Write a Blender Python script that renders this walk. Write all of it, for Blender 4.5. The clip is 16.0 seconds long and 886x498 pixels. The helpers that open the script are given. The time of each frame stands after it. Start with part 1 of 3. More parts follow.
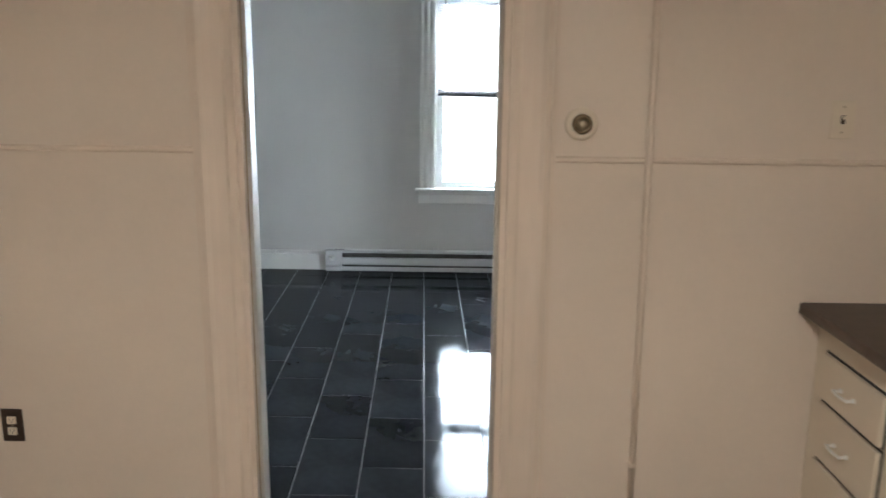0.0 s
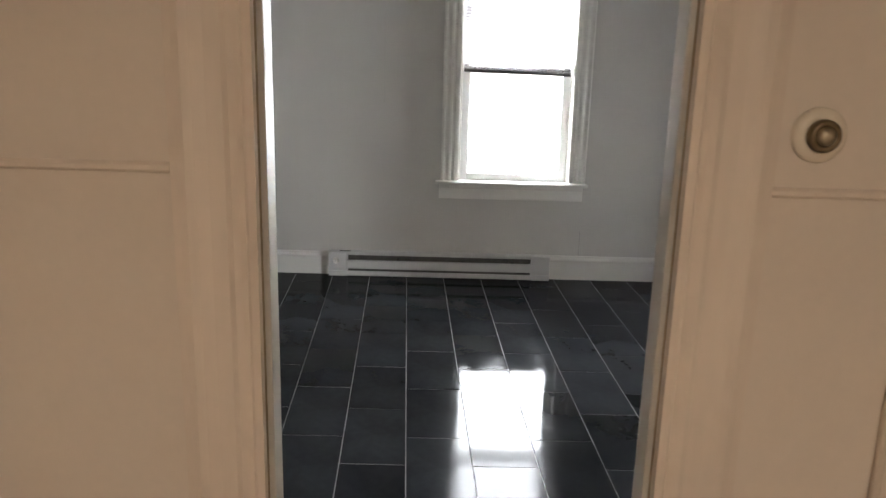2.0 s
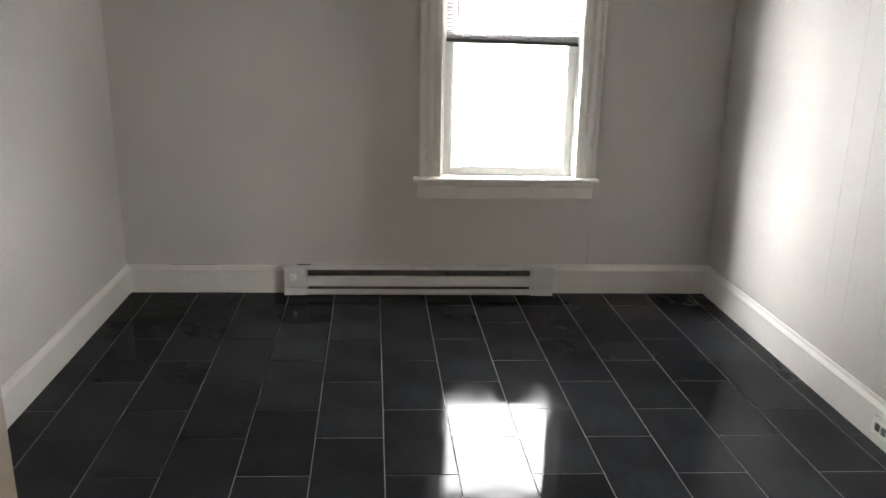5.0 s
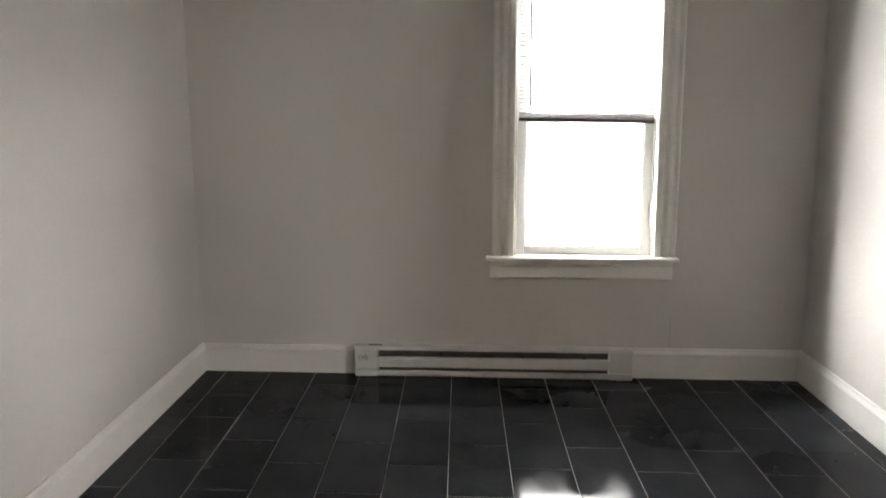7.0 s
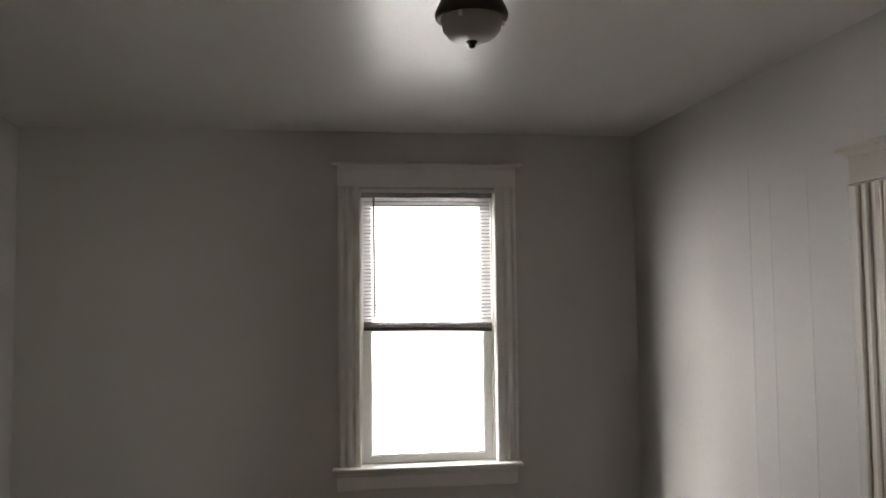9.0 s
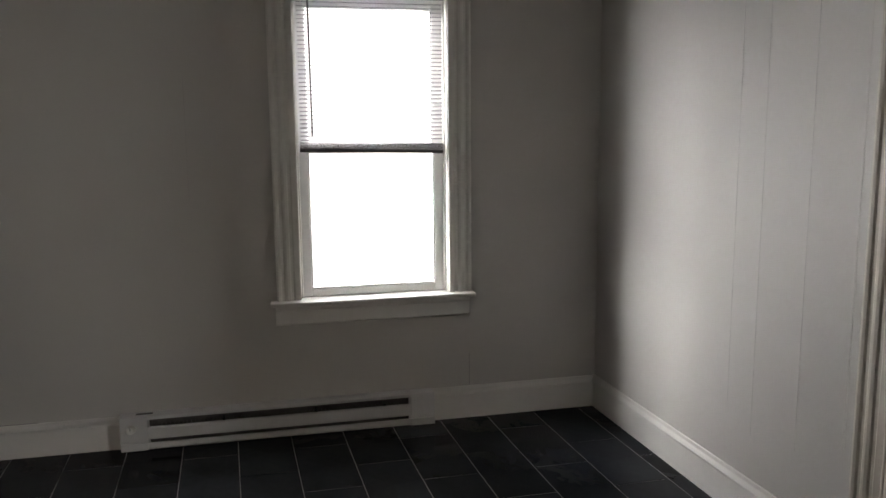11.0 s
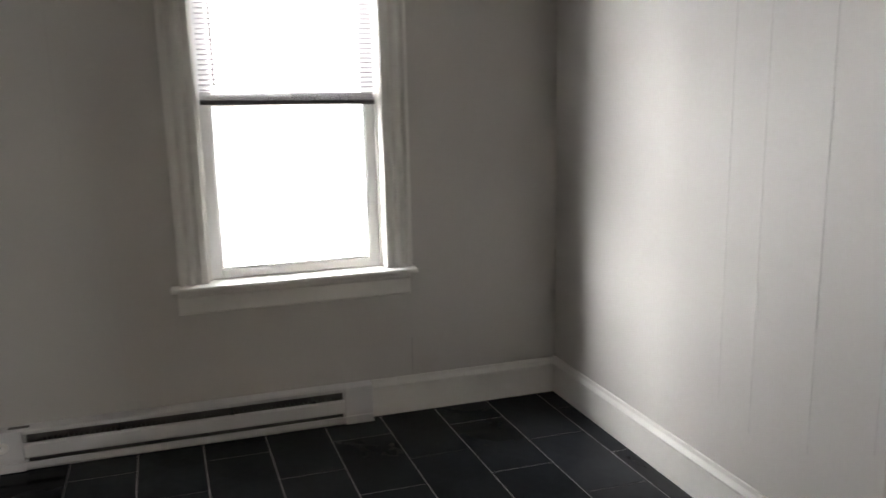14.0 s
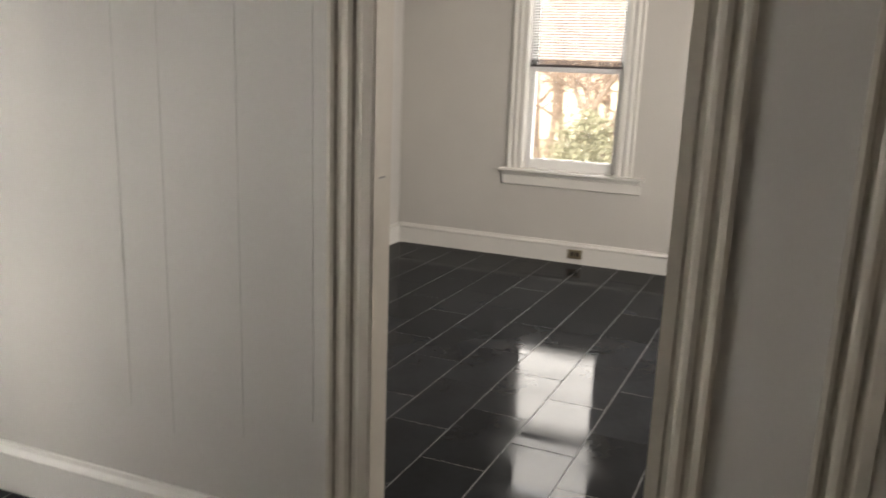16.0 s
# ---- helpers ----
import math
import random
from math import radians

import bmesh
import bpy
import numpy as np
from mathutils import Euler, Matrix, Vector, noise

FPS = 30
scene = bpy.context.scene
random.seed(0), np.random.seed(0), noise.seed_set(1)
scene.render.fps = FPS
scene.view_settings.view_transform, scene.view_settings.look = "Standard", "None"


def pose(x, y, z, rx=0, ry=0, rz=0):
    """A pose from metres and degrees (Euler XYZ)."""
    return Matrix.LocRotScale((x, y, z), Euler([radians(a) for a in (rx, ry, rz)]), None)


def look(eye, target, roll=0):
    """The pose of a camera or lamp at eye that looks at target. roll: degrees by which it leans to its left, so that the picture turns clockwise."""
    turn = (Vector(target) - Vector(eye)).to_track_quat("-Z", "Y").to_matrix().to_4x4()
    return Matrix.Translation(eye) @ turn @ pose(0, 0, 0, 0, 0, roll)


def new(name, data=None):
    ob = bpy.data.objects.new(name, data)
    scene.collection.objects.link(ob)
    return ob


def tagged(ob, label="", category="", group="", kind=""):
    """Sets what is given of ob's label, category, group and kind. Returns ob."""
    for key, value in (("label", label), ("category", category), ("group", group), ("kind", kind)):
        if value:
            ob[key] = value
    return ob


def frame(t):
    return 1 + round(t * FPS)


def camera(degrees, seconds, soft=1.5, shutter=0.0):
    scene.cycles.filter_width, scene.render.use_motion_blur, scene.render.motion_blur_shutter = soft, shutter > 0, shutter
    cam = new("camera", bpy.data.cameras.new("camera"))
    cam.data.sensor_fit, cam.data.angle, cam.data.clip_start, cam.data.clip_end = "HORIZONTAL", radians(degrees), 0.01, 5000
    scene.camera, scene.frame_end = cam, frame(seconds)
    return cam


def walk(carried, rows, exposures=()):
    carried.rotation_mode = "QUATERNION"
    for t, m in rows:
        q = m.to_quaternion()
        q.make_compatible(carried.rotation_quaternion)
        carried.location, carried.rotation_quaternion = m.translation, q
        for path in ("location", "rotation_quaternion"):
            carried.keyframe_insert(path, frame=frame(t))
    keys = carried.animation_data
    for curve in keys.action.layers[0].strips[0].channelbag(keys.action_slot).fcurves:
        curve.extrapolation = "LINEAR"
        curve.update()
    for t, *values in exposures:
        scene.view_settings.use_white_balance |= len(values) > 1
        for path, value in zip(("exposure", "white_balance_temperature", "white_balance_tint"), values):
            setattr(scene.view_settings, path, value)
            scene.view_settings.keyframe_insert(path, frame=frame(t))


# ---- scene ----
cam = camera(58.5, 16.0, shutter=0.4)
PATH = [
    (0, (-1.455, -6.563, 1.632), (-1.486, -4.61, 1.203), 0.6),
    (0.5, (-1.584, -6.34, 1.627), (-1.695, -4.389, 1.199), 0.4),
    (1, (-1.712, -6.086, 1.648), (-1.733, -4.133, 1.219), 1.1),
    (1.5, (-1.739, -5.837, 1.626), (-1.713, -3.888, 1.177), 1.8),
    (2, (-1.773, -5.582, 1.63), (-1.757, -3.644, 1.135), 1.6),
    (2.5, (-1.857, -5.355, 1.631), (-1.724, -3.425, 1.123), 2.0),
    (3, (-1.89, -5.161, 1.612), (-1.597, -3.243, 1.126), 2.7),
    (3.5, (-1.822, -4.959, 1.608), (-1.518, -3.049, 1.099), 2.1),
    (4, (-1.793, -4.795, 1.626), (-1.596, -2.884, 1.071), 1.3),
    (4.5, (-1.842, -4.577, 1.618), (-1.698, -2.664, 1.053), 1.2),
    (7, (-1.748, -4.448, 1.536), (-1.876, -2.483, 1.187), -0.2),
    (7.5, (-1.834, -4.435, 1.628), (-1.793, -2.448, 1.409), 0.2),
    (8, (-1.604, -4.478, 1.741), (-1.563, -2.484, 1.59), 0.3),
    (8.5, (-1.656, -4.503, 1.698), (-1.505, -2.509, 1.704), -0.0),
    (9, (-1.785, -4.516, 1.649), (-1.51, -2.538, 1.772), -0.7),
    (9.5, (-1.785, -4.487, 1.633), (-1.471, -2.513, 1.702), -0.5),
    (10, (-1.834, -4.353, 1.62), (-1.456, -2.397, 1.444), -0.7),
    (12.5, (-1.721, -3.704, 1.536), (-1.258, -1.789, 1.194), -0.3),
    (13, (-1.672, -3.601, 1.53), (-1.312, -1.665, 1.179), -0.5),
    (13.5, (-1.632, -3.55, 1.534), (-1.227, -1.626, 1.168), -0.3),
    (14, (-1.643, -3.475, 1.51), (-1.068, -1.601, 1.114), -1.3),
    (14.5, (-1.698, -3.397, 1.477), (-0.8, -1.663, 1.043), -2.3),
    (15, (-1.755, -3.29, 1.474), (-0.41, -1.893, 0.985), -0.7),
    (15.5, (-1.696, -3.14, 1.472), (-0.068, -2.085, 0.982), 0.9),
    (16, (-1.716, -3.02, 1.493), (0.083, -2.272, 1.042), 2.1),
]
EXPOSURES = [(0.0, 2.30, 5700, 6), (0.5, 2.08, 5800, 6), (1.0, 1.82, 6000, 8), (2.0, 1.98, 6600, 12), (3.0, 1.72, 6850, 13), (4.5, 1.75, 6950, 13), (7.0, 1.80, 7200, 14), (7.5, 1.45, 7150, 14), (8.0, 1.10, 7150, 14), (8.5, 0.45, 7250, 15), (9.0, 0.58, 7300, 15), (9.5, 0.60, 7200, 15), (10.2, 0.42, 7050, 15), (12.5, 1.25, 7000, 14), (14.0, 1.22, 6950, 14), (15.0, 0.92, 7300, 14), (15.5, 0.82, 7500, 14), (16.0, 0.58, 7650, 14)]
walk(cam, [(t, look(eye, target, roll)) for t, eye, target, roll in PATH], EXPOSURES)

# ---- world, sun and lamps ----
world = bpy.data.worlds.new("sky")
scene.world = world
world.use_nodes = True
sky = world.node_tree.nodes.new("ShaderNodeTexSky")
sky.sky_type, sky.sun_disc = "NISHITA", False
sky.sun_elevation, sky.sun_rotation = radians(38), radians(266)
world.node_tree.links.new(sky.outputs[0], world.node_tree.nodes["Background"].inputs[0])
world.node_tree.nodes["Background"].inputs[1].default_value = 0.15

sun = new("sun", bpy.data.lights.new("sun", "SUN"))
sun.data.energy, sun.data.angle, sun.data.color = 5.0, radians(0.5), (1.0, 0.95, 0.86)
sun.matrix_world = look((-8, -0.6, 7), (0, 0, 0))


def area(name, eye, target, w, h, watts, color, shape="RECTANGLE"):
    lamp = new(name, bpy.data.lights.new(name, "AREA"))
    lamp.data.shape, lamp.data.size, lamp.data.energy, lamp.data.color = shape, w, watts, color
    if shape == "RECTANGLE":
        lamp.data.size_y = h
    lamp.matrix_world = look(eye, target)
    return lamp


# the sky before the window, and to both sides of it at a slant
WINDOW_SKY = area("window_daylight", (-1.25, 2.0, 3.0), (-1.25, -1, 3.0), 3.7, 6.0, 1000, (0.88, 0.945, 1.0))
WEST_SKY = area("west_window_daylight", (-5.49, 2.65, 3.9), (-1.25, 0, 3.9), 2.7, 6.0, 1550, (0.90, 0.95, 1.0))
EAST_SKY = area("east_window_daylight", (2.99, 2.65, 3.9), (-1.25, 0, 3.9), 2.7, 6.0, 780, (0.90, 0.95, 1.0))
NEXT_SKY = area("next_window_daylight", (4.80, -1.53, 2.0), (0, -1.53, 2.0), 3.0, 3.2, 300, (0.84, 0.92, 1.0))
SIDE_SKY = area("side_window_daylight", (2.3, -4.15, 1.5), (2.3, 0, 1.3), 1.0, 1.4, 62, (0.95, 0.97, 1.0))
KITCHEN = area("kitchen_lamp_light", (-1.6, -6.9, 2.45), (-1.6, -6.9, 0), 0.36, 0.36, 10.0, (1.0, 0.868, 0.73), "DISK")


# ---- materials ----
def mat(name, color, rough=0.5, metal=0.0, vary=0.06, scale=6.0, grain=90.0, bump=0.05, spec=0.5, rough_vary=0.0, piece=0.0, coat=0.0, stretch=None, wear=False):
    """Colour with two scales of variation, fine relief and uneven gloss."""
    m = bpy.data.materials.new(name)
    m.use_nodes = True
    nt = m.node_tree
    n, l = nt.nodes, nt.links
    b = n["Principled BSDF"]
    b.inputs["Metallic"].default_value = metal
    b.inputs["Specular IOR Level"].default_value = spec
    b.inputs["Coat Weight"].default_value = coat
    co = n.new("ShaderNodeTexCoord")
    mp = n.new("ShaderNodeMapping")
    l.new(co.outputs["Object"], mp.inputs[0])
    if stretch:
        mp.inputs["Scale"].default_value = stretch
    big, fine = n.new("ShaderNodeTexNoise"), n.new("ShaderNodeTexNoise")
    big.inputs["Scale"].default_value, fine.inputs["Scale"].default_value = scale, grain
    big.inputs["Detail"].default_value, fine.inputs["Detail"].default_value = 5, 3
    l.new(mp.outputs[0], big.inputs[0]), l.new(mp.outputs[0], fine.inputs[0])
    mix = n.new("ShaderNodeMath")
    mix.operation = "MULTIPLY_ADD"
    l.new(fine.outputs[0], mix.inputs[0])
    mix.inputs[1].default_value = 0.35
    l.new(big.outputs[0], mix.inputs[2])
    ramp = n.new("ShaderNodeValToRGB")
    lo, hi = [max(0, c * (1 - vary)) for c in color], [min(1, c * (1 + vary)) for c in color]
    ramp.color_ramp.elements[0].position, ramp.color_ramp.elements[0].color = 0.42, (*lo, 1)
    ramp.color_ramp.elements[1].position, ramp.color_ramp.elements[1].color = 0.92, (*hi, 1)
    l.new(mix.outputs[0], ramp.inputs[0])
    out = ramp.outputs[0]
    if piece:
        info, hsv, span = n.new("ShaderNodeObjectInfo"), n.new("ShaderNodeHueSaturation"), n.new("ShaderNodeMapRange")
        span.inputs["To Min"].default_value, span.inputs["To Max"].default_value = 1 - piece, 1 + piece
        l.new(info.outputs["Random"], span.inputs[0]), l.new(span.outputs[0], hsv.inputs["Value"]), l.new(out, hsv.inputs["Color"])
        out = hsv.outputs[0]
    l.new(out, b.inputs["Base Color"])
    rr = n.new("ShaderNodeMapRange")
    rr.inputs["From Min"].default_value, rr.inputs["From Max"].default_value = 0.35, 0.7
    rr.inputs["To Min"].default_value, rr.inputs["To Max"].default_value = max(0.02, rough - rough_vary), min(1, rough + rough_vary)
    l.new(big.outputs[0], rr.inputs[0]), l.new(rr.outputs[0], b.inputs["Roughness"])
    if wear:
        # polish that is sharp in most places and wiped dull in streaks along the pieces
        wm, wn, wr = n.new("ShaderNodeMapping"), n.new("ShaderNodeTexNoise"), n.new("ShaderNodeMapRange")
        wm.inputs["Scale"].default_value = (1.0, 0.35, 1.0)
        geo = n.new("ShaderNodeNewGeometry")
        l.new(geo.outputs["Position"], wm.inputs[0]), l.new(wm.outputs[0], wn.inputs[0])
        wn.inputs["Scale"].default_value, wn.inputs["Detail"].default_value = 5.0, 2
        wr.inputs["From Min"].default_value, wr.inputs["From Max"].default_value = 0.40, 0.80
        wr.inputs["To Min"].default_value, wr.inputs["To Max"].default_value = 0.04, 0.20
        l.new(wn.outputs[0], wr.inputs[0]), l.new(wr.outputs[0], b.inputs["Coat Roughness"])
    if bump:
        bp = n.new("ShaderNodeBump")
        bp.inputs["Strength"].default_value, bp.inputs["Distance"].default_value = bump, 0.004
        l.new(mix.outputs[0], bp.inputs["Height"]), l.new(bp.outputs[0], b.inputs["Normal"])
    return m


M_WALL = mat("wall_paint", (0.54, 0.525, 0.498), 0.55, spec=0.12, vary=0.025, scale=2.2, grain=60, bump=0.10, rough_vary=0.03)
# made-up tan for an unseen wall face, dark to cut bounced light
M_SOUTH_UNSEEN = mat("unseen_bounce_cutting_tan", (0.34, 0.30, 0.25), 0.45, vary=0.03, scale=2.2, grain=60, bump=0.10)
M_TRIM = mat("trim_paint", (0.72, 0.705, 0.67), 0.36, vary=0.03, scale=5, grain=40, bump=0.10, rough_vary=0.02)
# trim of the doorways and closet, darker and creamier than M_TRIM
M_DTRIM_DARK = mat("door_trim_darker", (0.46, 0.425, 0.37), 0.5, spec=0.25, vary=0.05, scale=5, grain=40, bump=0.10, rough_vary=0.02)
# kitchen trim with the doorway's shade put into its colour
M_JAMB_SHADE = mat("kitchen_jamb_shaded", (0.34, 0.255, 0.17), 0.7, spec=0.2, vary=0.06, scale=5, grain=40, bump=0.12, rough_vary=0.03)
M_CEIL = mat("ceiling_paint", (0.62, 0.60, 0.565), 0.38, vary=0.03, scale=2.5, grain=30, bump=0.10, spec=0.44, rough_vary=0.04)
M_KWALL = mat("kitchen_paint", (0.72, 0.63, 0.535), 0.40, vary=0.04, scale=2.0, grain=50, bump=0.12, rough_vary=0.08)
M_KTRIM = mat("kitchen_trim_paint", (0.72, 0.62, 0.52), 0.48, vary=0.06, scale=4, grain=40, bump=0.2, rough_vary=0.04, stretch=(1, 1, 0.15))
M_TILE = mat("black_tile", (0.017, 0.0186, 0.0212), 0.46, vary=0.3, scale=3.5, grain=25, bump=0.012, rough_vary=0.06, piece=0.3, spec=0.0, coat=0.33, wear=True)
M_GROUT = mat("grout", (0.22, 0.22, 0.22), 0.6, vary=0.15, scale=8, grain=120, bump=0.1)
M_HEAT = mat("heater_enamel", (0.58, 0.575, 0.57), 0.38, vary=0.04, scale=6, grain=80, bump=0.03)
M_DARK = mat("dark_gap", (0.03, 0.03, 0.03), 0.7, vary=0.3)
M_FIN = mat("heater_fins", (0.12, 0.115, 0.11), 0.45, metal=0.6, vary=0.2, scale=20)
M_SASH = mat("vinyl_sash", (0.78, 0.78, 0.77), 0.35, vary=0.02, bump=0.03)
M_BLIND = mat("blind_vinyl", (0.76, 0.76, 0.77), 0.45, vary=0.02, bump=0.0)
_nt = M_BLIND.node_tree
_p, _o = _nt.nodes["Principled BSDF"], _nt.nodes["Material Output"]
_tr, _mx = _nt.nodes.new("ShaderNodeBsdfTranslucent"), _nt.nodes.new("ShaderNodeMixShader")
_tr.inputs[0].default_value, _mx.inputs[0].default_value = (0.80, 0.79, 0.78, 1), 0.45
_nt.links.new(_p.outputs[0], _mx.inputs[1]), _nt.links.new(_tr.outputs[0], _mx.inputs[2]), _nt.links.new(_mx.outputs[0], _o.inputs[0])
# white blind vinyl darkened: the backlit shade is in the colour
M_SLAT_SHADE = mat("blind_vinyl_shaded", (0.38, 0.37, 0.39), 0.5, vary=0.02, bump=0.0)
_st, _sp, _so = M_SLAT_SHADE.node_tree, M_SLAT_SHADE.node_tree.nodes["Principled BSDF"], M_SLAT_SHADE.node_tree.nodes["Material Output"]
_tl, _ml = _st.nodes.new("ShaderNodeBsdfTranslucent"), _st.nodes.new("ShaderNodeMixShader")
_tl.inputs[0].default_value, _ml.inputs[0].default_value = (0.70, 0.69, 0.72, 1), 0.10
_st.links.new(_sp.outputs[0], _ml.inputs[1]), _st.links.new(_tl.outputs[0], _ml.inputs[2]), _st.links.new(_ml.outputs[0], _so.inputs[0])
# gathered slats and bottom rail, coloured near black for their backlit shade
M_STACK_SHADE = mat("blind_stack_shaded", (0.085, 0.075, 0.078), 0.5, vary=0.1, scale=12)
M_CORD = mat("blind_cord", (0.16, 0.155, 0.15), 0.6, bump=0.0)
M_PLATE = mat("white_plate", (0.80, 0.79, 0.75), 0.3, vary=0.02, bump=0.0)
M_BROWN = mat("brown_plate", (0.045, 0.028, 0.02), 0.35, vary=0.15, bump=0.0)
M_IVORY = mat("ivory_plastic", (0.72, 0.64, 0.52), 0.35, vary=0.04, bump=0.0)
M_BRONZE = mat("dark_bronze", (0.05, 0.042, 0.035), 0.38, metal=0.7, vary=0.25, scale=14, bump=0.05)
M_STEEL = mat("dull_brass", (0.42, 0.36, 0.26), 0.32, metal=0.9, vary=0.15, scale=20, bump=0.03)
M_OLDBRASS = mat("old_brass", (0.20, 0.15, 0.09), 0.38, metal=0.8, vary=0.25, scale=30, bump=0.05)
M_COUNTER = mat("brown_laminate", (0.075, 0.05, 0.035), 0.4, vary=0.2, scale=20, grain=200, bump=0.05)
M_KCAB = mat("cabinet_paint", (0.70, 0.62, 0.50), 0.36, vary=0.04, scale=4, grain=50, bump=0.1)
M_CRACK = mat("crack_shadow", (0.40, 0.39, 0.37), 0.7, vary=0.35, scale=9, bump=0.0)
M_SEAM = mat("seam_shadow", (0.24, 0.235, 0.225), 0.7, vary=0.3, scale=15, bump=0.0)
M_KFLOOR = mat("kitchen_floor_vinyl", (0.30, 0.26, 0.21), 0.4, vary=0.15)
M_BARK = mat("bark", (0.36, 0.29, 0.24), 0.9, vary=0.3, scale=4, grain=30, bump=0.5)
M_RUSSET = mat("russet_leaves", (0.60, 0.44, 0.36), 0.7, vary=0.35, scale=1.2, bump=0.0)
M_GREEN = mat("evergreen_leaves", (0.38, 0.39, 0.28), 0.7, vary=0.4, scale=1.2, bump=0.0)
M_GROUND = mat("dry_lawn", (0.45, 0.41, 0.33), 0.95, vary=0.35, scale=0.2, grain=3, bump=0.3)

M_GLASS = bpy.data.materials.new("window_glass")
M_GLASS.use_nodes = True
_n, _l = M_GLASS.node_tree.nodes, M_GLASS.node_tree.links
_n.remove(_n["Principled BSDF"])
_t, _g, _x, _f = (_n.new(k) for k in ("ShaderNodeBsdfTransparent", "ShaderNodeBsdfGlossy", "ShaderNodeMixShader", "ShaderNodeFresnel"))
_g.inputs["Roughness"].default_value = 0.02
_l.new(_f.outputs[0], _x.inputs[0]), _l.new(_t.outputs[0], _x.inputs[1]), _l.new(_g.outputs[0], _x.inputs[2])
_l.new(_x.outputs[0], _n["Material Output"].inputs[0])

M_FROST = bpy.data.materials.new("frosted_glass")
M_FROST.use_nodes = True
_b = M_FROST.node_tree.nodes["Principled BSDF"]
_b.inputs["Base Color"].default_value = (0.42, 0.405, 0.37, 1)
_b.inputs["Roughness"].default_value = 0.42
_b.inputs["Subsurface Weight"].default_value = 0.4
_b.inputs["Subsurface Radius"].default_value = (0.03, 0.03, 0.03)

# ---- building helpers ----
K = 0.030  # the side walls and floor joints lean by this much from square to the end walls


def lean(bm):
    for v in bm.verts:
        v.co.x -= K * v.co.y


def box(bm, x0, x1, y0, y1, z0, z1):
    c = [bm.verts.new((x, y, z)) for z in (z0, z1) for x, y in ((x0, y0), (x1, y0), (x1, y1), (x0, y1))]
    for f in ((3, 2, 1, 0), (4, 5, 6, 7), (0, 1, 5, 4), (1, 2, 6, 5), (2, 3, 7, 6), (3, 0, 4, 7)):
        bm.faces.new([c[i] for i in f])
    return c


def soft_box(bm, x0, x1, y0, y1, z0, z1, r=0.003, seg=2):
    sub = bmesh.new()
    box(sub, x0, x1, y0, y1, z0, z1)
    bmesh.ops.bevel(sub, geom=sub.edges[:], offset=r, segments=seg, affect="EDGES", profile=0.5)
    merge(bm, sub)


def merge(bm, sub):
    me = bpy.data.meshes.new("tmp")
    sub.to_mesh(me)
    sub.free()
    bm.from_mesh(me)
    bpy.data.meshes.remove(me)


def profile_run(bm, profile, p0, p1, u, d):
    """A closed profile of (across, out) points run from p0 to p1."""
    u, d = Vector(u), Vector(d)
    rings = [[bm.verts.new(Vector(p) + u * a + d * b) for a, b in profile] for p in (p0, p1)]
    k = len(profile)
    for i in range(k):
        bm.faces.new((rings[0][i], rings[0][(i + 1) % k], rings[1][(i + 1) % k], rings[1][i]))
    bm.faces.new(rings[0][::-1])
    bm.faces.new(rings[1])


def tube(bm, p0, p1, r0, r1=None, sides=12):
    r1 = r0 if r1 is None else r1
    p0, p1 = Vector(p0), Vector(p1)
    q = (p1 - p0).to_track_quat("Z", "Y")
    rings = [[bm.verts.new(p + q @ Vector((r * math.cos(2 * math.pi * i / sides), r * math.sin(2 * math.pi * i / sides), 0))) for i in range(sides)] for p, r in ((p0, r0), (p1, r1))]
    for i in range(sides):
        j = (i + 1) % sides
        bm.faces.new((rings[0][i], rings[0][j], rings[1][j], rings[1][i]))
    bm.faces.new(rings[0][::-1])
    bm.faces.new(rings[1])


def lathe(bm, profile, centre, axis, sides=40):
    """A turned shape: (radius, along) points round an axis."""
    q, c = Vector(axis).to_track_quat("Z", "Y"), Vector(centre)
    rings = []
    for r, h in profile:
        if r < 1e-5:
            rings.append([bm.verts.new(c + q @ Vector((0, 0, h)))])
        else:
            rings.append([bm.verts.new(c + q @ Vector((r * math.cos(2 * math.pi * i / sides), r * math.sin(2 * math.pi * i / sides), h))) for i in range(sides)])
    for a, b in zip(rings, rings[1:]):
        for i in range(sides):
            j = (i + 1) % sides
            if len(a) == 1 and len(b) > 1:
                bm.faces.new((a[0], b[i], b[j]))
            elif len(b) == 1 and len(a) > 1:
                bm.faces.new((a[i], a[j], b[0]))
            elif len(a) > 1:
                bm.faces.new((a[i], a[j], b[j], b[i]))


def part(name, bm, material, parent=None, label="", smooth=False, leaned=False):
    if leaned:
        lean(bm)
    bmesh.ops.recalc_face_normals(bm, faces=bm.faces[:])
    me = bpy.data.meshes.new(name)
    bm.to_mesh(me)
    bm.free()
    if smooth:
        me.shade_smooth()
    me.materials.append(material)
    ob = new(name, me)
    ob.parent = parent
    if label:
        ob["label"] = label
    return ob


def thing(name, label, category, kind="", group=""):
    return tagged(new(name), label, category, group, kind)


def structure(name, boxes, material, label, leaned=False):
    bm = bmesh.new()
    for b in boxes:
        box(bm, *b)
    return tagged(part(name, bm, material, leaned=leaned), label, name.split("_")[0], kind="structure")


FLUTED = [(0, 0), (0, 0.020), (0.010, 0.024), (0.020, 0.020), (0.026, 0.011), (0.038, 0.011), (0.044, 0.019), (0.056, 0.023), (0.068, 0.019), (0.074, 0.011), (0.086, 0.011), (0.092, 0.017), (0.120, 0.019), (0.120, 0)]
